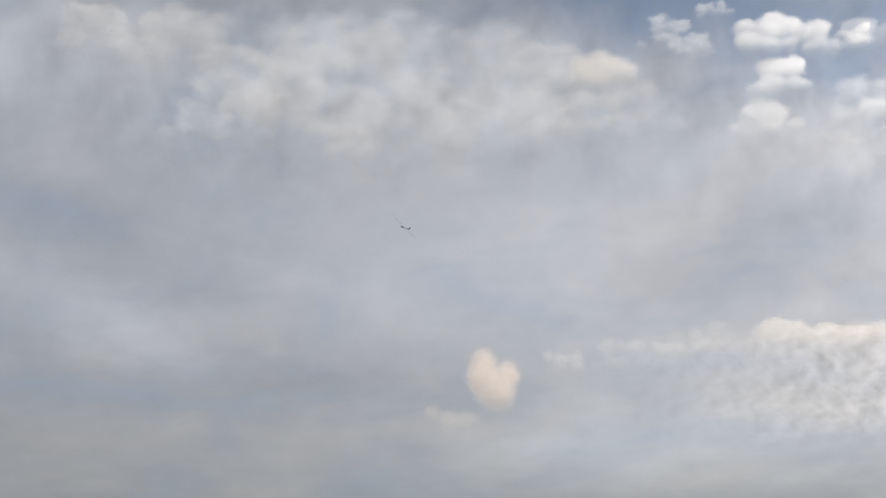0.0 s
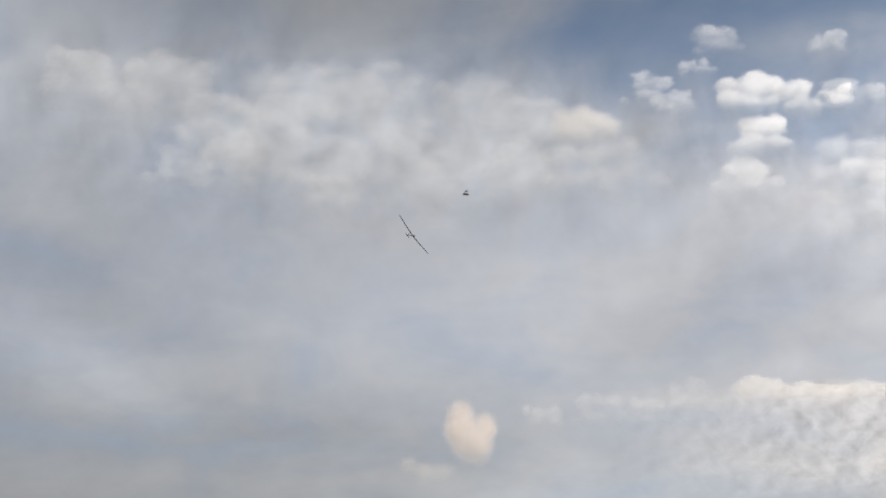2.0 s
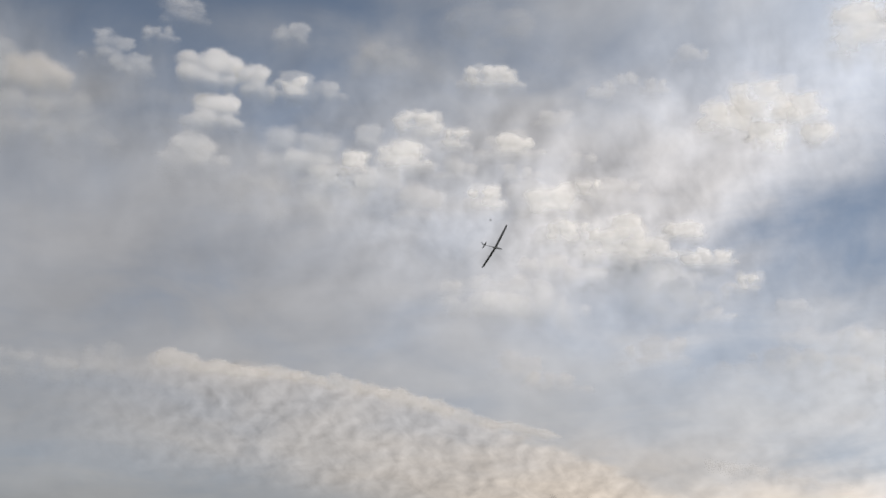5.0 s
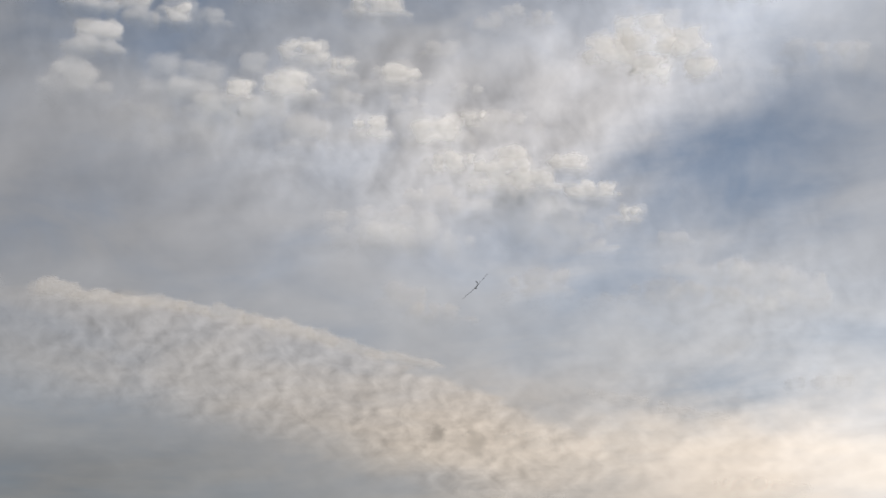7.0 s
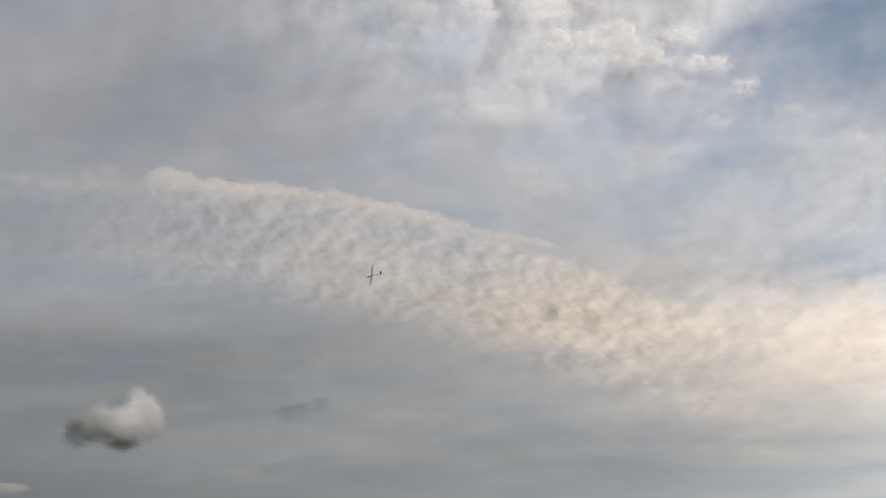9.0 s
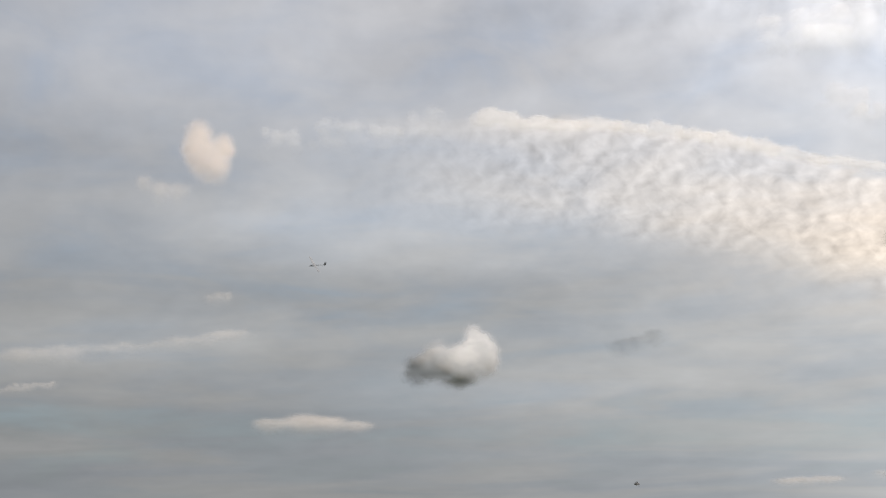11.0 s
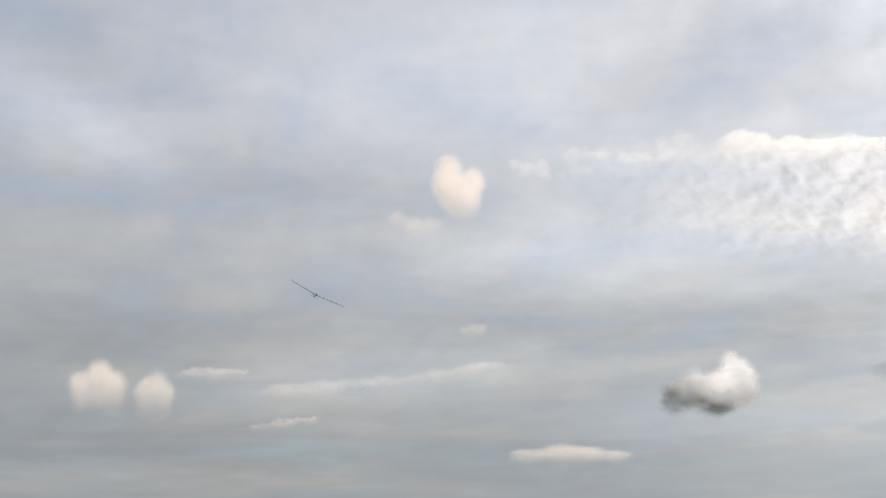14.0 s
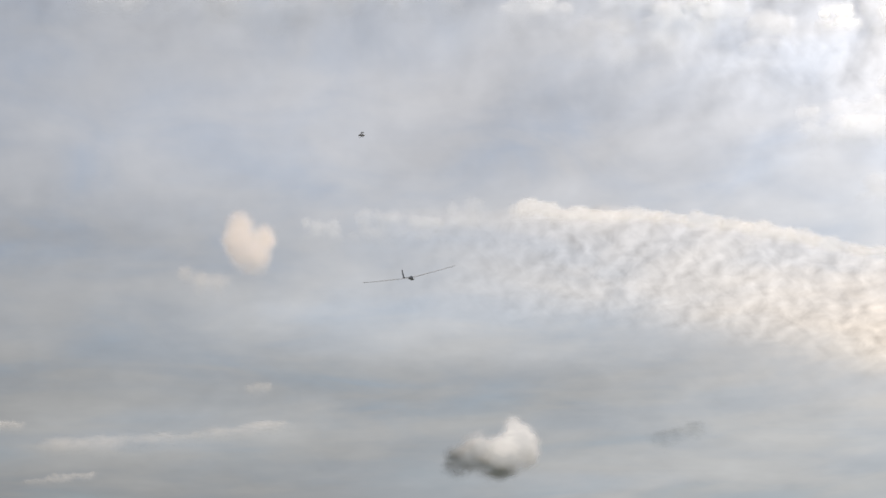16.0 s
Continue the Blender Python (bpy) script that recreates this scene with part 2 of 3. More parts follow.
def loft(bm, rings, cap=True):
    """Skin a row of closed rings of points."""
    rows = [[bm.verts.new(p) for p in ring] for ring in rings]
    for a, b in zip(rows, rows[1:]):
        for i in range(len(a)):
            j = (i + 1) % len(a)
            bm.faces.new((a[i], a[j], b[j], b[i]))
    if cap:
        bm.faces.new(rows[0])
        bm.faces.new(rows[-1])
    return bm


def round_body(stations, sides=16):
    """A body along y: stations of (y, z of the axis, half width, half height)."""
    bm = bmesh.new()
    rings = [[(w * math.cos(a), y, z + h * math.sin(a)) for a in [2 * math.pi * k / sides for k in range(sides)]] for y, z, w, h in stations]
    return loft(bm, rings)


def foil(chord, thick, lead, count=9, camber=0.03):
    """An aerofoil's outline: points (y, z), nose at lead, tail at lead - chord."""
    upper, lower = [], []
    for k in range(count + 1):
        s = 0.5 * (1 - math.cos(math.pi * k / count))
        t = 5 * thick * (0.2969 * math.sqrt(s) - 0.126 * s - 0.3516 * s * s + 0.2843 * s ** 3 - 0.1015 * s ** 4) + 0.0012 / chord
        c = camber * 4 * s * (1 - s)
        upper.append((lead - chord * s, chord * (c + t)))
        lower.append((lead - chord * s, chord * (c - t)))
    return upper, lower


# ---- setting ----
def ground():
    bm = bmesh.new()
    rings, sides = [0.0, 6, 20, 60, 200, 600, 1500, 3000, 4800], 72
    rows = [[bm.verts.new((r * math.sin(a), r * math.cos(a), 0.25 * noise.noise((r * math.sin(a) * 0.02, r * math.cos(a) * 0.02, 0)) if 20 < r < 700 else 0)) for a in [2 * math.pi * k / sides for k in range(sides)]] for r in rings[1:]]
    hub = bm.verts.new((0, 0, 0))
    for k in range(sides):
        bm.faces.new((hub, rows[0][k], rows[0][(k + 1) % sides]))
        for a, b in zip(rows, rows[1:]):
            bm.faces.new((a[k], a[(k + 1) % sides], b[(k + 1) % sides], b[k]))
    ob = part("ground", bm, meadow_material(), None)
    tagged(ob, "wide mown green meadow under the evening sky", "ground", kind="structure")


ground()


# ---- clouds ----
def lattice(x, y, seed):
    """Smooth value noise, 0 to 1, on arrays."""
    ix, iy = np.floor(x).astype(np.int64), np.floor(y).astype(np.int64)
    fx, fy = x - ix, y - iy
    fx, fy = fx * fx * fx * (fx * (fx * 6 - 15) + 10), fy * fy * fy * (fy * (fy * 6 - 15) + 10)

    def value(i, j):
        h = (i * 374761393 + j * 668265263 + seed * 974634777) & 0x7FFFFFFF
        h = ((h ^ (h >> 13)) * 1274126177) & 0x7FFFFFFF
        return ((h ^ (h >> 16)) & 0xFFFF) / 65535.0

    top = value(ix, iy) * (1 - fx) + value(ix + 1, iy) * fx
    low = value(ix, iy + 1) * (1 - fx) + value(ix + 1, iy + 1) * fx
    return top * (1 - fy) + low * fy


def billow(x, y, seed, octaves=4):
    total, size = 0.0, 0.0
    for k in range(octaves):
        turn = 0.6 * k
        c, s = math.cos(turn) * 2 ** k, math.sin(turn) * 2 ** k
        total = total + 0.5 ** k * lattice(x * c - y * s + 17.3 * k, x * s + y * c + 5.1 * k, seed + k)
        size += 0.5 ** k
    return total / size


CLOUD_DISTANCE = 2600.0
cloud_count = [0]


def heaped_lobes(wide, high, rnd, rows=0):
    """Unequal domes in loose rows: x, z, half width, height, in half sizes of the cloud."""
    r = min(0.5 * high, max(0.26, 0.3 * high))
    rows = rows or max(1, min(4, round(0.75 * high / r)))
    lobes = []
    for row in range(rows):
        level = 0.45 - 1.0 * row / max(1, rows - 1) if rows > 1 else 0.0
        taper = 1.0 - 0.5 * max(0.0, level + 0.15) - 0.25 * max(0.0, -level - 0.3)
        drift = rnd.uniform(-0.2, 0.2)
        count = max(2, round(0.62 * wide / r * taper))
        for k in range(count):
            x = (-0.8 + 1.6 * (k + 0.5 + rnd.uniform(-0.35, 0.35)) / count) * taper + drift
            scale = rnd.uniform(0.55, 1.3) * (1 - 0.5 * min(1.0, x * x))
            lobes.append((x, level + rnd.uniform(-0.2, 0.2) - 0.15 * abs(x), 1.45 * r * scale / (wide / 2), r * scale / (high / 2)))
    return lobes


def ease(x, low, high):
    s = np.clip((x - low) / (high - low), 0, 1)
    return s * s * (3 - 2 * s)


def cloud(az, el, wide, high, lobes=None, dense=0.9, rag=0.5, lean=0.0, crisp=0.3, relief=0.5, lift=0.45, dome=0.25, fade=0.35, melt=0.65, rows=0, mat=None, label="", group="", size=1.0, backed=True):
    """A cloud at that bearing and height, wide and high in degrees: domes heaped before one another, each with a curled
    upper edge and an underside that thins into the next."""
    cloud_count[0] += 1
    seed = cloud_count[0] * 31
    rnd = random.Random(seed)
    far = CLOUD_DISTANCE * (1 + 0.00006 * cloud_count[0])
    degree = far * radians(1.0)
    hw, hh = wide / 2, high / 2
    lobes = heaped_lobes(wide, high, rnd, rows) if lobes is None else [lobe if len(lobe) == 4 else (*lobe, lobe[2]) for lobe in lobes]
    reach_x, reach_z = 1.45 * hw + 0.25, 1.6 * hh + 0.3
    nx, nz = int(max(24, min(170, reach_x * 2 / 0.042))), int(max(24, min(120, reach_z * 2 / 0.042)))
    xs, zs = np.linspace(-reach_x, reach_x, nx), np.linspace(-reach_z, reach_z, nz)
    x, z = np.meshgrid(xs, zs)
    grain = size * max(0.3, 0.9 * hh * sum(lobe[3] for lobe in lobes) / len(lobes))
    wx = x + 0.8 * rag * grain * (billow(x / grain + 3.1, 1.3 * z / grain, seed + 5, 3) - 0.5) * 2
    wz = z + 0.6 * rag * grain * (billow(x / grain + 9.7, 1.3 * z / grain + 4.4, seed + 11, 3) - 0.5) * 2
    body, normal = np.zeros(x.shape), np.zeros((*x.shape, 3))
    normal[..., 2] = 0.3
    for lx, lz, rx, rz in sorted(lobes, key=lambda lobe: -lobe[1]):
        p, q = (wx - lx * hw) / (rx * hw), (wz - lz * hh) / (rz * hh)
        rho = np.sqrt(p * p + np.where(q > 0, q, q * fade) ** 2)
        edge = 0.85 * crisp * np.clip(1 + 0.8 * q, 0, 1)
        over = 0.85 * (1 - ease(rho, np.minimum(edge, 0.95), 1.15))
        body = 1 - (1 - body) * (1 - over)
        mine = np.stack([np.clip(p, -1.1, 1.1), np.zeros(x.shape), np.clip(q, -0.9, 1.1)], -1)
        normal += over[..., None] * (mine - normal)
    # one drift of fine streaks runs through all neighbours
    drift = billow(1.1 * (x + az), 2.6 * (z + el) + 0.25 * (x + az), 7, 4)
    curl = 0.5 * billow(0.8 * x / grain + 31, 1.5 * z / grain + 7, seed, 4) + 0.5 * drift
    rim = ease(reach_x - np.abs(x), 0, 0.3 * hw + 0.1) * ease(reach_z - np.abs(z), 0, 0.3 * hh + 0.1)
    # the base of the whole heap melts away
    body = body * (1 - melt * (1 - ease(z / hh, -1.2, 0.35)))
    d = (body * (1 + 1.9 * rag * (curl - 0.52)) - 0.04) * rim
    cover = dense * ease(d, 0, 0.95)
    normal = np.stack([dome * x / hw + relief * normal[..., 0], np.full(x.shape, -1.0), lift + dome * z / hh + relief * normal[..., 2]], -1)
    normal /= np.linalg.norm(normal, axis=-1)[..., None]
    c, sn = math.cos(radians(lean)), math.sin(radians(lean))
    thick = hh * np.clip(body - 0.05, 0, 1) * rim
    px, pz = x * c - z * sn, x * sn + z * c
    normal = np.stack([normal[..., 0] * c - normal[..., 2] * sn, normal[..., 1], normal[..., 0] * sn + normal[..., 2] * c], -1).reshape(-1, 3)
    points = np.concatenate([np.stack([px, -0.03 * thick, pz], -1).reshape(-1, 3), np.stack([px, 1.2 * thick + 0.01, pz], -1).reshape(-1, 3)])
    k = (np.arange(nz - 1)[:, None] * nx + np.arange(nx - 1)[None, :])

    def faces(mask, base, order):
        some = (mask[:-1, :-1] | mask[:-1, 1:] | mask[1:, :-1] | mask[1:, 1:])
        corner = k[some]
        return base + corner[:, None] + np.array(order)[None, :]

    quads = np.concatenate([faces(d > 0, 0, (0, 1, nx + 1, nx)), faces((d > 0.5) & backed, nx * nz, (0, nx, nx + 1, 1))])
    used, flat_index = np.unique(quads, return_inverse=True)
    me = bpy.data.meshes.new("cloud")
    me.from_pydata(points[used].tolist(), [], flat_index.reshape(-1, 4).tolist())
    me.attributes.new("dense", "FLOAT", "POINT").data.foreach_set("value", np.concatenate([cover.ravel(), 0.02 * cover.ravel()])[used].astype(np.float32))
    me.materials.append(mat or CLOUD_WHITE)
    me.polygons.foreach_set("use_smooth", [True] * len(me.polygons))
    me.normals_split_custom_set_from_vertices(np.concatenate([normal, normal * np.array([1.0, -1.0, 1.0])])[used].tolist())
    ob = new("cloud", me)
    e, t = radians(el), radians(az)
    ob.matrix_world = pose(far * math.cos(e) * math.sin(t), far * math.cos(e) * math.cos(t), EYE_HEIGHT + far * math.sin(e), el, 0, -az) @ Matrix.Scale(degree, 4)
    return tagged(ob, label or "small cream-white puffy cloud with a grey base", "cloud", group)


def layered(count, az, el, wide, high, lobes=None, **look_of):
    """A soft cloud of several thin layers, alike in shape but each with its own curled edge."""
    lobes = lobes or heaped_lobes(wide, high, random.Random(int(100 * az + 7 * el)))
    for k in range(count):
        cloud(az, el, wide, high, lobes, dense=0.25, backed=k == 0 and count > 1, **look_of)


def clouds():
    field = "altocumulus field"
    # the bright broken field high up: bearing, height, width, depth
    for az, el, w, h in ((12.42, 25.75, 2.0, 1.35), (14.09, 25.45, 1.3, 1.05), (12.85, 24.2, 2.1, 1.0), (15.55, 25.2, 1.5, 0.8), (23.18, 25.72, 2.4, 0.8), (20.4, 24.17, 2.0, 0.95), (23.84, 23.39, 2.3, 0.85),
                         (21.76, 23.62, 1.1, 0.75), (19.91, 23.0, 2.2, 1.0), (18.07, 22.74, 1.2, 0.8), (22.9, 21.6, 1.5, 0.95), (25.32, 21.5, 2.5, 1.25), (26.75, 21.9, 1.0, 0.8), (27.64, 20.0, 3.3, 1.3), (28.9, 19.75, 2.2, 1.0), (28.17, 20.65, 1.6, 0.65),
                         (25.8, 20.4, 2.2, 0.9), (30.11, 20.37, 1.7, 0.65), (30.99, 19.37, 2.3, 0.6), (32.31, 18.5, 1.1, 0.65)):
        layered(3 if az < 15 else 1, az, el - 0.05 * h, w * 1.3, h * 1.2, group=field, crisp=0.65, rag=0.6)
        if az > 15:
            cloud(az, el, w * 1.1, h * 0.95, group=field, dense=0.6, crisp=0.3, rag=0.6, backed=False)
    for az, el, w, h in ((18.51, 23.64, 0.95, 0.65), (16.0, 23.1, 2.8, 1.4), (20.33, 21.4, 2.3, 1.2), (18.9, 22.0, 2.0, 1.0), (27.88, 21.84, 2.4, 0.9), (25.54, 24.33, 1.3, 0.45), (11.9, 22.85, 2.4, 1.1), (17.0, 22.2, 1.8, 0.9), (24.2, 22.5, 1.5, 0.6), (21.8, 22.6, 1.3, 0.7), (26.4, 22.9, 1.1, 0.5)):
        cloud(az, el - 0.08 * h, w * 1.3, h * 1.2, group=field, dense=0.25, crisp=0.3, label="soft half-dissolved white puff of broken cloud")
    for az, el, w, h in ((33.1, 24.75, 2.5, 1.5), (31.9, 24.25, 2.2, 1.1), (34.6, 24.35, 1.6, 1.0), (33.4, 23.55, 1.6, 0.7), (35.1, 23.5, 1.3, 0.55), (36.94, 26.88, 2.6, 1.8), (39.0, 27.5, 2.6, 1.4)):
        for stretch, thickness in ((1.3, 0.25), (1.1, 0.65)):
            cloud(az, el, w * stretch, h * 0.95 * stretch, group=field, dense=thickness, crisp=0.35, rag=0.75, lift=0.8, relief=0.4, melt=0.4, backed=False, label="dazzling white ragged cloud on the sunlit side")
    for az, el, w, h in ((30.76, 26.33, 1.3, 0.5), (28.0, 25.6, 1.0, 0.45), (29.3, 25.3, 1.1, 0.5), (27.2, 25.2, 0.9, 0.5), (35.98, 16.61, 1.2, 0.7), (38.07, 15.71, 2.3, 1.1), (37.0, 15.2, 1.4, 0.5), (23.48, 17.93, 2.6, 0.8), (24.91, 19.32, 2.3, 0.5), (26.6, 18.9, 1.8, 0.45), (33.96, 17.64, 1.2, 0.45), (39.68, 23.45, 3.3, 1.2), (31.3, 17.4, 1.4, 0.4)):
        cloud(az, el, w * 1.3, h * 1.15, group=field, rag=0.6, dense=0.25, crisp=0.2, label="thin ragged shred of white cloud")
    # pale lips over the middle of the sky
    for az, el, w, h, lean in ((33.67, 15.75, 6.8, 1.1, -5), (24.2, 15.75, 2.2, 1.2, -8), (25.6, 15.2, 3.2, 0.7, -4), (29.0, 16.2, 4.0, 1.2, 4)):
        cloud(az, el, w, h, group=field, dense=0.25, rag=0.55, crisp=0.3, lean=lean, mat=CLOUD_CREAM_DIMMED, label="long cream-lit lip of a thin cloud sheet")
    for az, el, w, h, lean in ((31.92, 12.22, 4.0, 0.5, -8), (34.2, 11.7, 3.4, 0.45, -9), (39.0, 12.6, 3.0, 0.9, 4), (36.8, 9.2, 4.4, 0.7, -6), (28.5, 10.9, 2.6, 0.8, -6), (27.5, 9.0, 5.0, 0.5, -3)):
        cloud(az, el, w, h, lean=lean, dense=0.25, rag=0.5, crisp=0.0, rows=1, mat=CLOUD_CREAM_DIMMED, label="thin warm-lit streak of cloud")
    # the soft heaped sheet beside the field
    sheet = "soft heaped sheet"
    for az, el, w, h in ((-12.6, 26.2, 2.6, 1.2), (-10.1, 26.1, 3.0, 1.5), (-8.0, 25.1, 2.4, 1.3), (-4.9, 25.9, 2.5, 2.0), (-5.6, 24.6, 2.2, 1.8), (-2.9, 26.1, 2.2, 1.5), (-1.0, 25.7, 2.6, 1.9), (1.85, 25.3, 2.4, 2.2), (3.9, 25.1, 2.0, 1.5),
                         (-3.4, 23.8, 2.4, 1.6), (-3.4, 22.8, 1.6, 0.8), (-0.7, 23.9, 2.4, 1.6), (1.2, 23.3, 2.5, 1.5), (3.6, 23.7, 2.3, 1.5), (-7.0, 23.6, 2.2, 1.3), (-9.0, 23.4, 2.0, 1.0), (7.6, 23.5, 2.0, 1.2), (5.4, 23.5, 2.0, 1.1)):
        cloud(az, el, w * 1.55, h * 1.5, group=sheet, mat=CLOUD_GREY, dense=0.25, rag=0.7, crisp=0.2, relief=0.6, dome=0.15, melt=0.4, label="soft pale grey heap of a cloud sheet")
    layered(3, 6.1, 24.95, 3.0, 1.8, [(-0.45, 0.0, 0.4, 0.6), (0.0, 0.1, 0.45, 0.7), (0.4, -0.1, 0.4, 0.55), (-0.2, -0.35, 0.5, 0.5), (0.65, -0.3, 0.3, 0.4)], rag=0.4, crisp=0.2, mat=CLOUD_CREAM_DIMMED, group=sheet, label="cream-white rounded end of a cloud sheet")
    for az, el, w, h in ((8.6, 26.05, 2.0, 1.0), (9.5, 25.5, 1.6, 0.8), (11.3, 27.5, 2.2, 0.9), (10.4, 26.6, 1.6, 0.5), (15.4, 27.0, 1.5, 0.6), (16.9, 25.1, 1.6, 0.6)):
        cloud(az, el, w * 1.1, h * 1.1, dense=0.25, rag=0.7, crisp=0.2, mat=CLOUD_WHITE, group=field, label="small dim grey-white shred of cloud")
    cloud(22.73, 27.2, 5.0, 2.4, dense=0.25, rag=0.7, crisp=0.0, mat=CLOUD_GREY, group=field, label="broad soft grey puff of thin cloud")
    cloud(18.8, 26.3, 2.6, 1.5, dense=0.25, rag=0.7, crisp=0.0, mat=CLOUD_GREY, group=field, label="faint grey wisp beside a blue gap")
    # the lit brow of the lower bank
    brow = "brow of the cloud bank"
    for az, el, w, h, lean in ((11.9, 15.8, 1.6, 0.8, 0), (13.7, 15.5, 2.6, 0.6, -2), (15.6, 15.45, 1.5, 0.6, -3), (16.6, 15.3, 1.2, 0.55, -4), (17.8, 15.2, 1.3, 0.75, -5), (18.9, 14.95, 1.2, 0.55, -8), (20.1, 14.75, 1.6, 0.75, -10), (21.3, 14.45, 1.0, 0.65, -12), (22.4, 14.1, 2.2, 0.55, -14), (24.2, 13.7, 2.4, 0.45, -10)):
        for width in (1.3, 1.05):
            cloud(az + 0.4 * (1.3 - width), el - 0.35 * h, w * width, h * 1.7, [(-0.6, 0.1, 0.34, 0.4), (-0.2, 0.25, 0.36, 0.5), (0.2, 0.15, 0.3, 0.4), (0.6, 0.1, 0.4, 0.4)], fade=0.3, group=brow, mat=CLOUD_CREAM_DIMMED, dense=0.25, rag=0.5, crisp=0.7, melt=0.9, lean=lean, lift=0.6, label="small lit knob on the brow of a cloud bank")
    for az, el, w, h in ((9.2, 15.5, 1.9, 1.3), (6.4, 15.1, 2.4, 1.2), (7.9, 15.0, 2.0, 1.0), (4.3, 14.9, 2.2, 1.0)):
        cloud(az, el, w, h, dense=0.24, rag=0.7, crisp=0.1, mat=CLOUD_GREY, group=brow, label="faint soft puff on the brow of a cloud bank")
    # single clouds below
    layered(4, 1.55, 14.4, 2.0, 2.4, [(-0.2, 0.4, 0.6), (-0.35, -0.05, 0.55), (0.0, -0.35, 0.65), (0.45, -0.45, 0.6), (0.65, 0.1, 0.5), (0.05, -0.05, 0.4)], rag=0.5, crisp=0.15, relief=0.9, fade=0.9, melt=0.2, size=0.6, mat=CLOUD_PEACH_LIT, label="peach-lit upright double-topped cloud")
    cloud(0.15, 13.25, 2.1, 1.3, [(-0.6, 0.2, 0.35), (-0.1, -0.25, 0.5), (0.5, -0.2, 0.5)], dense=0.25, rag=0.6, crisp=0.0, melt=0.2, mat=CLOUD_LOW_DIMMED, label="dim ragged skirt of a small cloud")
    # a strong dome in the normals sets its shaded side and bright shoulder
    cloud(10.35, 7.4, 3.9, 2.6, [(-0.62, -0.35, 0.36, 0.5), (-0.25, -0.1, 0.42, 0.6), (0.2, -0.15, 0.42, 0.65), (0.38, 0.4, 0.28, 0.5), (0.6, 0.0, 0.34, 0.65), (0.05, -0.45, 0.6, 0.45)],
          dense=0.95, rag=0.45, crisp=0.3, relief=0.5, lift=0.0, dome=1.45, fade=0.8, size=0.8, melt=0.0, mat=CLOUD_SHADED, label="dense heap cloud, shaded slate-grey with a cream sunlit shoulder")
    # normals tipped downward to put the shred in shade
    cloud(16.75, 7.9, 2.2, 0.75, [(-0.6, -0.2, 0.5, 0.6), (-0.1, 0.0, 0.5, 0.6), (0.5, 0.2, 0.5, 0.6)], dense=0.25, rag=0.5, lean=6, lift=-1.3, crisp=0.0, melt=0.0, mat=CLOUD_SHADED, label="small dark grey shred of cloud")
    layered(3, 5.37, 5.15, 4.3, 0.9, [(-0.1, 0.0, 0.42, 0.75), (-0.6, -0.15, 0.42, 0.5), (0.3, -0.05, 0.42, 0.6), (0.75, -0.25, 0.35, 0.35)], rag=0.35, mat=CLOUD_LOW_DIMMED, label="pale lens-shaped cloud low over the horizon")
    layered(4, -10.75, 7.65, 2.3, 1.7, [(-0.5, -0.2, 0.45, 0.6), (0.05, 0.15, 0.5, 0.75), (0.5, -0.2, 0.45, 0.6)], size=0.7, crisp=0.15, melt=0.4, mat=CLOUD_LOW_DIMMED, label="cream-white heap cloud in a row")
    layered(3, -8.9, 7.45, 1.9, 1.5, [(-0.3, -0.2, 0.5, 0.6), (0.15, 0.05, 0.55, 0.8), (0.5, -0.3, 0.4, 0.5)], size=0.7, crisp=0.1, melt=0.4, mat=CLOUD_LOW_DIMMED, label="cream-white heap cloud in a row")
    cloud(-6.9, 7.9, 2.4, 0.8, [(-0.6, -0.15, 0.5, 0.45), (0.0, 0.05, 0.6, 0.55), (0.6, 0.1, 0.5, 0.4)], dense=0.25, rag=0.7, mat=CLOUD_LOW_DIMMED, label="faint grey shred of cloud")
    layered(2, 25.58, 3.26, 2.4, 0.5, [(-0.6, -0.15, 0.5, 0.45), (0.0, 0.05, 0.6, 0.55), (0.6, 0.1, 0.5, 0.4)], crisp=0.1, mat=CLOUD_LOW_DIMMED, label="pale flat cloud low over the horizon")
    layered(2, 22.29, 3.02, 2.6, 0.45, [(-0.6, -0.15, 0.5, 0.45), (0.0, 0.05, 0.6, 0.55), (0.6, 0.1, 0.5, 0.4)], mat=CLOUD_LOW_DIMMED, label="pale flat cloud low over the horizon")
    cloud(1.2, 7.9, 4.8, 0.8, [(-0.6, -0.15, 0.5, 0.45), (0.0, 0.05, 0.6, 0.55), (0.6, 0.1, 0.5, 0.4)], dense=0.25, lean=7, rag=0.8, crisp=0.0, mat=CLOUD_LOW_DIMMED, label="long faint pale streak of cloud")
    cloud(-2.9, 7.5, 5.0, 1.1, [(-0.6, -0.15, 0.5, 0.45), (0.0, 0.05, 0.6, 0.55), (0.6, 0.1, 0.5, 0.4)], dense=0.26, lean=3, rag=0.8, crisp=0.0, mat=CLOUD_LOW_DIMMED, label="long faint pale streak of cloud")
    cloud(-4.5, 6.2, 2.6, 0.4, [(-0.6, -0.15, 0.5, 0.45), (0.0, 0.05, 0.6, 0.55), (0.6, 0.1, 0.5, 0.4)], dense=0.25, lean=4, rag=0.8, crisp=0.0, mat=CLOUD_LOW_DIMMED, label="long faint pale streak of cloud")
    cloud(2.15, 9.43, 1.0, 0.8, [(-0.6, -0.15, 0.5, 0.45), (0.0, 0.05, 0.6, 0.55), (0.6, 0.1, 0.5, 0.4)], dense=0.2, crisp=0.0, mat=CLOUD_LOW_DIMMED, label="tiny faint pale puff of cloud")
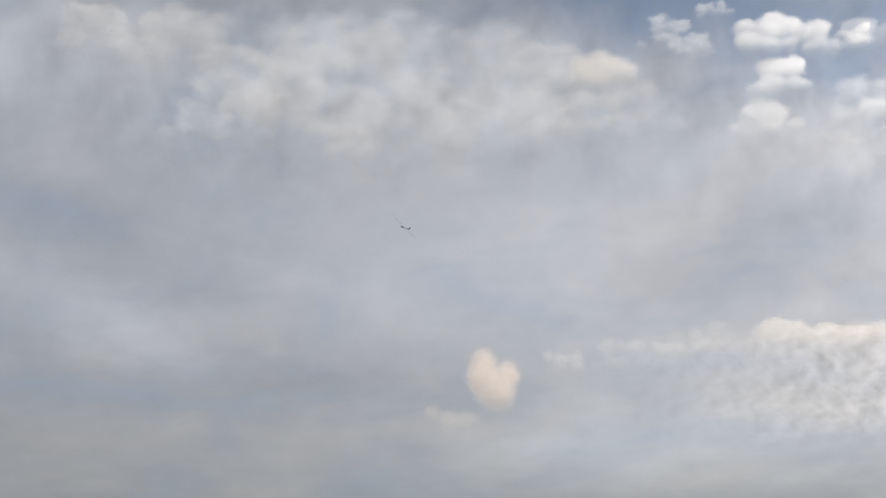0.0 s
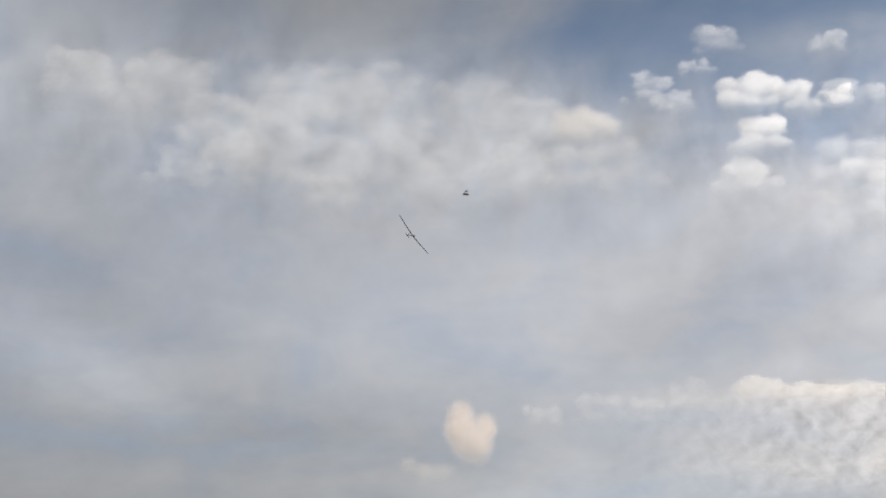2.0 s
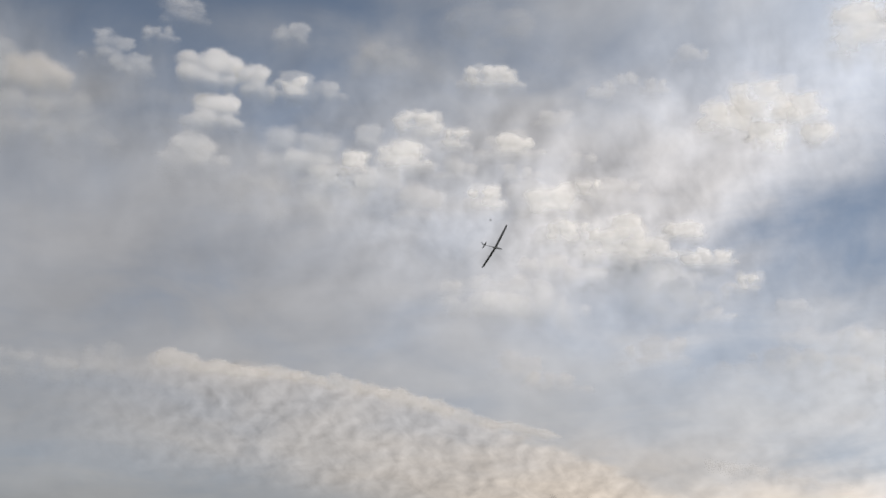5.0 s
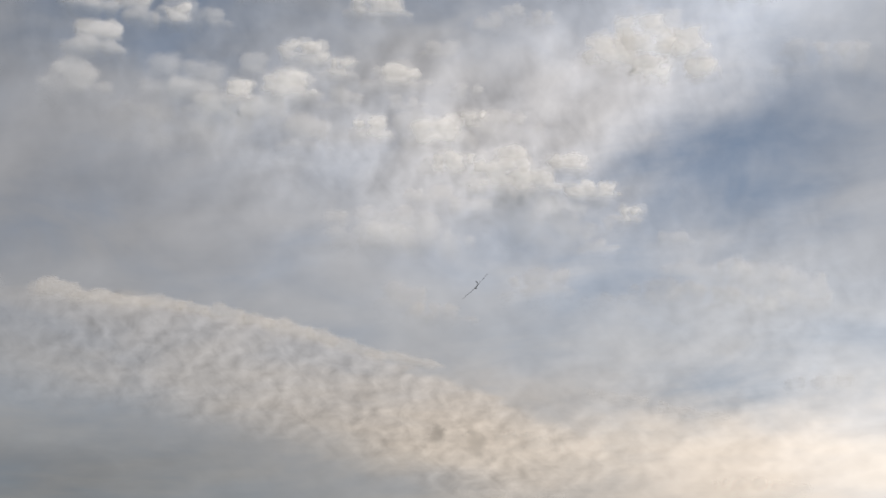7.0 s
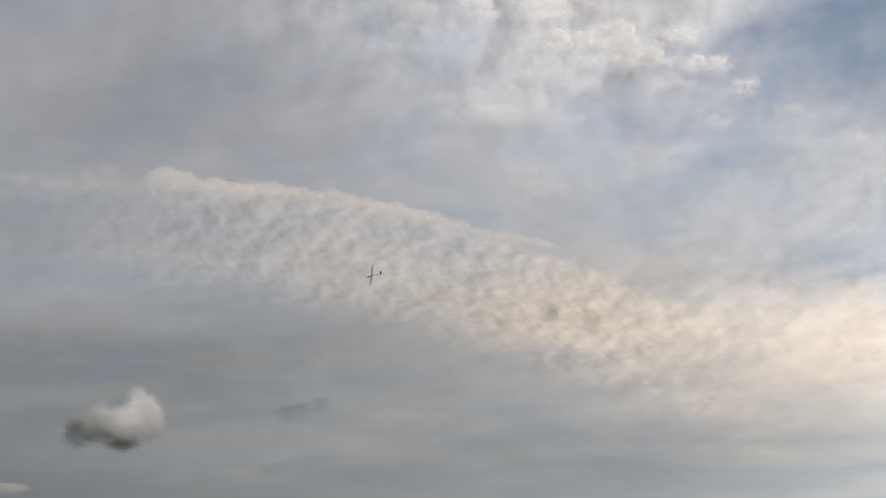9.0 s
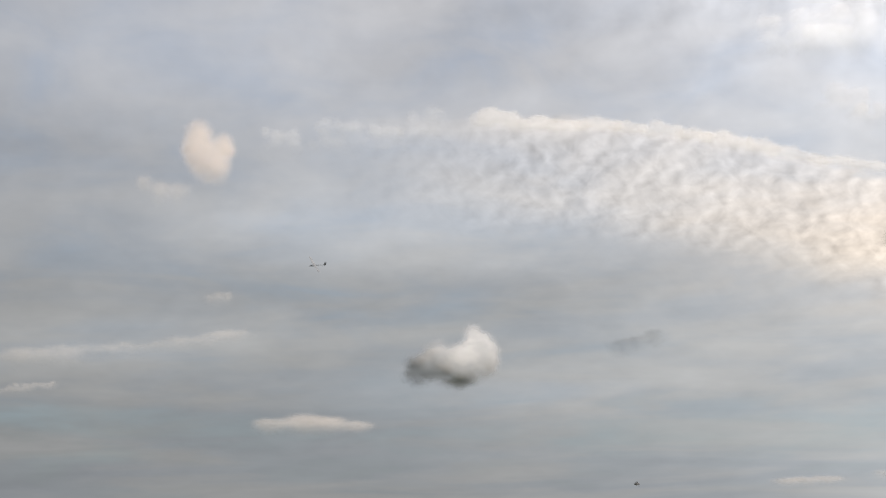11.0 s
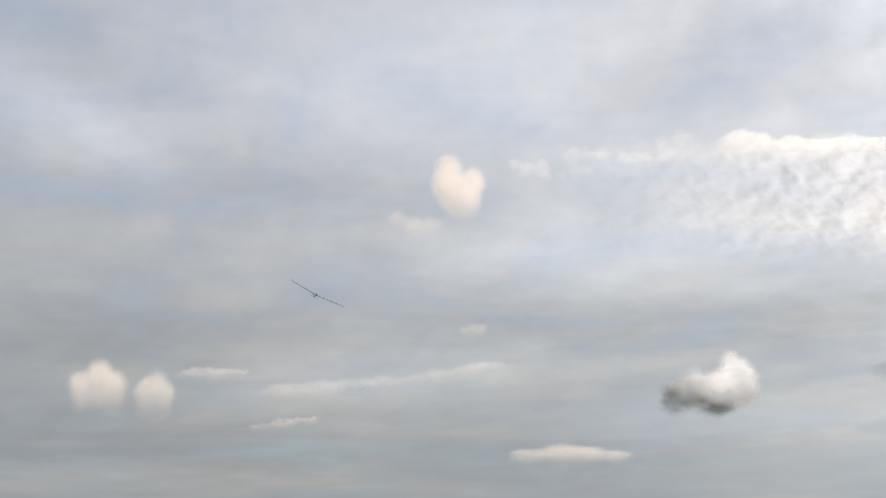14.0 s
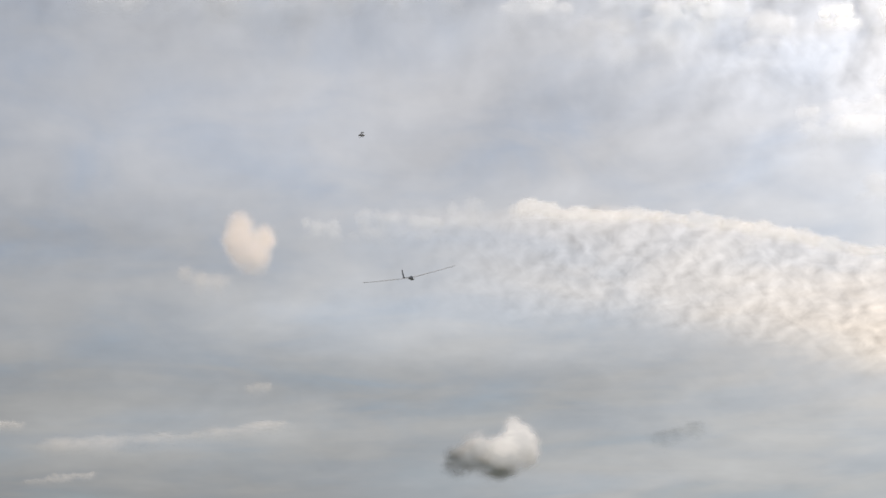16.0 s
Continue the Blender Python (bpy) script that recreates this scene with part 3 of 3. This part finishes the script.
    # both puffs are darkened by normals tipped downward
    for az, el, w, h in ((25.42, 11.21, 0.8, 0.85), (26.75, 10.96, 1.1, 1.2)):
        cloud(az, el, w, h, [(-0.2, 0.1, 0.6), (0.3, -0.2, 0.6)], dense=0.25, rag=0.5, lift=-1.4, crisp=0.0, melt=0.0, mat=CLOUD_SHADED, label="small dim grey puff before a warm cloud bank")
    # the thin milk between the clumps of the field
    for az, el, w, h, lean in ((16.6, 22.2, 6.5, 2.4, -8), (29.5, 18.6, 6.0, 1.6, -10), (24.0, 18.2, 6.0, 1.6, -4), (36.0, 16.0, 7.0, 1.8, -6)):
        cloud(az, el, w, h, dense=0.25, rag=0.65, crisp=0.0, relief=0.3, lean=lean, melt=0.4, size=1.4, group="milky patches", label="broad milky patch of thin white cloud")


clouds()


# ---- the model glider ----
def half_wing(side, skin):
    """One wing half, from root to tip, tapering in two steps, with its dihedral; skin 0 the upper face, 1 the lower."""
    bm = bmesh.new()
    stations = [(0.0, 0.0, 0.175, 0.066), (0.035, 0.002, 0.175, 0.066), (0.55, 0.036, 0.17, 0.063), (1.05, 0.074, 0.15, 0.053), (1.35, 0.103, 0.122, 0.041), (1.47, 0.117, 0.1, 0.032), (1.5, 0.121, 0.07, 0.02)]
    rings = []
    for span, lift, chord, lead in stations:
        upper, lower = foil(chord, 0.105, lead)
        part_of = 0.62 if skin == 0 else 0.38
        mean = [(a[0], part_of * a[1] + (1 - part_of) * b[1]) for a, b in zip(upper, lower)]
        outline = (upper + mean[-2:0:-1]) if skin == 0 else (lower + mean[-2:0:-1])
        rings.append([(side * span, y, z + lift) for y, z in outline])
    return loft(bm, rings)


def tail_plane(side):
    bm = bmesh.new()
    rings = []
    for span, chord, lead in ((0.0, 0.105, -0.80), (0.13, 0.09, -0.812), (0.2, 0.07, -0.83), (0.22, 0.04, -0.85)):
        upper, lower = foil(chord, 0.07, lead, camber=0.0)
        rings.append([(side * span, y, z) for y, z in upper + lower[-2:0:-1]])
    return loft(bm, rings)


def fin_shape(y0, y1, top, chord_low, chord_top, half):
    bm = bmesh.new()
    rings = []
    for k in range(5):
        s = k / 4
        chord, lead = chord_low + (chord_top - chord_low) * s, y0 + (y1 - y0) * s
        upper, lower = foil(chord, half, lead, camber=0.0)
        rings.append([(z, y, -0.01 + top * s) for y, z in upper + lower[-2:0:-1]])
    return loft(bm, rings)


def model_glider():
    glider = tagged(new("model_glider"), "pale grey model glider with slate-dark undersides, banking in flight", "model aircraft")
    body = part("fuselage", round_body([(0.44, -0.032, 0.006, 0.006), (0.425, -0.032, 0.02, 0.02), (0.38, -0.03, 0.034, 0.036), (0.28, -0.022, 0.047, 0.055), (0.14, -0.012, 0.05, 0.062), (0.0, -0.006, 0.044, 0.052), (-0.14, 0.0, 0.03, 0.034), (-0.28, 0.004, 0.02, 0.022)]), POD_PAINT, glider, "dark grey pod of the fuselage")
    part("canopy", round_body([(0.36, 0.0, 0.008, 0.006), (0.31, 0.016, 0.03, 0.025), (0.22, 0.028, 0.038, 0.03), (0.12, 0.034, 0.034, 0.025), (0.06, 0.034, 0.012, 0.01)]), CANOPY, body, "smoked dark canopy")
    part("spinner", round_body([(0.475, -0.032, 0.003, 0.003), (0.462, -0.032, 0.012, 0.012), (0.438, -0.032, 0.019, 0.019)]), WHITE_PAINT, body, "pale grey nose cone")
    part("tail_boom", round_body([(-0.26, 0.004, 0.019, 0.021), (-0.5, 0.005, 0.015, 0.016), (-0.75, 0.006, 0.012, 0.013), (-0.93, 0.006, 0.010, 0.011)], 12), CARBON, glider, "thin dark tail boom")
    for side in (1, -1):
        wing = part("wing", half_wing(side, 0), WHITE_PAINT, glider, "long slender pale grey wing")
        part("wing_underside", half_wing(side, 1), DARK_SLATE, wing, "slate-dark lower face of the wing")
        # aileron gap as a raised hinge tape
        bm = bmesh.new()
        loft(bm, [[(side * s, y + c, z + l) for c, l in ((0.004, 0.0), (-0.004, 0.0), (-0.004, 0.003), (0.004, 0.003))] for s, y, z in ((0.6, -0.07, 0.043), (1.05, -0.05, 0.078), (1.33, -0.02, 0.104))])
        part("hinge_tape", bm, CARBON, wing, "dark hinge line of the aileron")
        part("tailplane", tail_plane(side), DARK_SLATE, glider, "slate-dark tailplane")
    fin = part("fin", fin_shape(-0.80, -0.86, 0.27, 0.14, 0.10, 0.06), DARK_SLATE, glider, "slate-dark upright fin")
    part("rudder", fin_shape(-0.935, -0.955, 0.265, 0.06, 0.05, 0.05), DARK_SLATE, fin, "slate-dark rudder")
    return glider


# ---- insects ----
def flying_insect():
    insect = tagged(new("flying_insect"), "tiny black fly in flight close before the sky", "insect", "passing flies")
    part("abdomen", round_body([(-0.0045, 0, 0.0004, 0.0004), (-0.0035, 0, 0.0013, 0.0012), (-0.0018, 0, 0.0018, 0.0017), (-0.0004, 0, 0.0011, 0.001)], 10), CHITIN, insect)
    part("thorax", round_body([(-0.0006, 0.0002, 0.001, 0.001), (0.0006, 0.0003, 0.0017, 0.0016), (0.0018, 0.0003, 0.0016, 0.0015), (0.0026, 0.0002, 0.0008, 0.0008)], 10), CHITIN, insect)
    part("head", round_body([(0.0024, 0, 0.0007, 0.0007), (0.003, 0, 0.0013, 0.0011), (0.0037, 0, 0.0012, 0.001), (0.0042, -0.0001, 0.0004, 0.0004)], 10), CHITIN, insect)
    for side in (1, -1):
        bm = bmesh.new()
        blade = [(0.001, 0.001), (0.0035, 0.0018), (0.0062, 0.0008), (0.0066, -0.0012), (0.0045, -0.003), (0.0022, -0.0022)]
        loft(bm, [[(side * px, py, 0.0016 + 0.25 * px + dz) for px, py in blade] for dz in (0.0, 0.00008)])
        part("wing", bm, INSECT_WING, insect, "smoky clear insect wing")
        for y in (0.0018, 0.0006, -0.0006):
            bm = bmesh.new()
            loft(bm, [[(side * px + 0.00012 * math.cos(k * 2.1), y * (1 + px * 180) + 0.00012 * math.sin(k * 2.1), pz) for k in range(3)] for px, pz in ((0.0012, -0.0008), (0.0026, -0.0014), (0.0022, -0.003))])
            part("leg", bm, CHITIN, insect)
    return insect


glider = model_glider()
first = flying_insect()
flies = [first] + [copy_thing(first, Matrix.Identity(4)) for _ in range(10)]


# ---- movement ----
def bearing(az, el, far):
    a, e = radians(az), radians(el)
    return Vector((far * math.sin(a) * math.cos(e), far * math.cos(a) * math.cos(e), EYE_HEIGHT + far * math.sin(e)))


def pass_by(fly, seen, far, drift=(20.0, 0.0)):
    """A fly that crosses the view in a line: seen holds its times and bearings; it comes from afar on one side and leaves on the other."""
    spots = [(t, bearing(az, el, far)) for t, az, el in seen]
    if len(spots) > 1:
        speed = (spots[-1][1] - spots[0][1]) / (spots[-1][0] - spots[0][0])
    else:
        t, az, el = seen[0]
        speed = (bearing(az + drift[0] * 0.1, el + drift[1] * 0.1, far) - spots[0][1]) / 0.1
    turn = pose(0, 0, 0, 0, 0, math.degrees(math.atan2(-speed.x, speed.y)))
    first_t, last_t = spots[0][0], spots[-1][0]
    rows = []
    for back in (first_t, 0.6, 0.1):
        if first_t - back >= 0 and (not rows or first_t - back > rows[-1][0] + 0.05):
            p = spots[0][1] - speed * back
            rows.append((first_t - back, (p.x, p.y, min(max(p.z, 0.4), 9.0))))
    rows += [(t, tuple(p)) for t, p in spots if not rows or t > rows[-1][0] + 0.02]
    for on in (0.1, 0.6, 16.0 - last_t):
        if last_t + on <= 16.0 and last_t + on > rows[-1][0] + 0.05:
            p = spots[-1][1] + speed * on
            rows.append((last_t + on, (p.x, p.y, min(max(p.z, 0.4), 9.0))))
    walk(fly, [(t, Matrix.Translation(p) @ turn) for t, p in rows])


def motions():
    # the glider: seconds, place, heading clockwise from +y, nose up, bank to the right
    walk(glider, [(t, Matrix.Translation((x, y, z)) @ pose(0, 0, 0, 0, 0, -heading) @ pose(0, 0, 0, nose_up) @ pose(0, 0, 0, 0, bank)) for t, x, y, z, heading, nose_up, bank in (
        (0.0, -3.05, 120.86, 44.93, 204.8, -6.3, -49.2),
        (0.5, -4.17, 113.79, 43.96, 194.1, -7.9, -49.1),
        (1.0, -4.30, 106.81, 42.40, 183.6, -8.7, -48.7),
        (1.5, -3.24, 99.95, 40.22, 171.7, -12.8, -47.3),
        (2.0, -0.61, 92.98, 37.66, 156.1, -19.8, -42.9),
        (2.5, 3.58, 88.31, 36.07, 142.3, -14.2, -42.2),
        (3.0, 9.36, 86.89, 35.78, 128.2, -7.5, -43.2),
        (3.5, 16.23, 85.31, 35.49, 110.5, -0.3, -44.7),
        (4.0, 23.24, 83.15, 34.76, 91.7, 6.0, -45.4),
        (4.5, 29.31, 80.61, 33.72, 79.9, 7.6, -40.0),
        (5.0, 34.99, 81.12, 33.60, 71.3, 4.5, -41.5),
        (7.5, 59.30, 126.61, 39.19, 0.7, -6.3, -48.8),
        (8.0, 58.02, 134.76, 37.92, -15.9, -9.2, -49.5),
        (10.5, 20.27, 134.53, 27.16, -94.5, -6.0, -45.6),
        (11.0, 12.84, 134.08, 26.72, -100.8, -5.6, -35.9),
        (11.5, 5.80, 129.78, 25.68, -117.5, -9.2, -41.4),
        (12.0, -0.03, 122.87, 24.20, -130.7, -12.4, -48.1),
        (12.5, -4.24, 114.50, 22.61, -151.0, -14.6, -49.0),
        (13.0, -6.35, 103.30, 20.54, -170.3, -11.8, -44.2),
        (13.5, -6.44, 91.45, 18.34, -182.7, -7.0, -35.9),
        (14.0, -4.69, 80.34, 16.75, -190.5, -4.9, -25.1),
        (14.5, -1.97, 72.10, 16.13, -195.7, -5.5, -6.4),
        (15.0, 1.06, 65.45, 16.05, -200.6, -5.1, 13.1),
        (15.5, 3.96, 57.65, 15.13, -197.4, -8.8, 24.3),
        (16.0, 6.48, 49.70, 13.49, -185.8, -12.5, 13.5),
    )])
    pass_by(flies[0], [(1.5, 13.8, 18.44), (1.6, 10.67, 18.2), (1.7, 6.47, 17.65), (1.8, 0.81, 16.27), (1.9, -6.4, 14.4), (2.0, -15.5, 12.0)], 3.6)
    pass_by(flies[1], [(1.9, 11.79, 14.89), (2.0, 1.61, 22.57)], 2.2)
    pass_by(flies[2], [(8.2, 13.16, 16.65)], 2.8, (60.0, -8.0))
    pass_by(flies[3], [(11.0, 16.59, 2.95), (11.1, 18.76, 3.85)], 2.6)
    pass_by(flies[4], [(12.5, 1.3, 12.99), (12.6, 9.85, 12.11)], 3.0)
    pass_by(flies[5], [(13.4, -3.44, 7.62), (13.5, 1.58, 8.47), (13.6, 8.05, 11.25)], 2.8)
    pass_by(flies[6], [(14.9, 2.39, 9.08), (15.0, 4.83, 12.66), (15.1, 4.64, 17.07)], 3.0)
    pass_by(flies[7], [(15.5, -3.05, 9.41), (15.6, 11.35, 11.76)], 2.3)
    pass_by(flies[8], [(16.0, 5.64, 18.15)], 2.3, (-70.0, 10.0))
    pass_by(flies[9], [(4.5, 15.76, 20.27)], 7.0, (45.0, -6.0))
    pass_by(flies[10], [(5.0, 23.13, 20.8)], 6.0, (-50.0, 4.0))


motions()
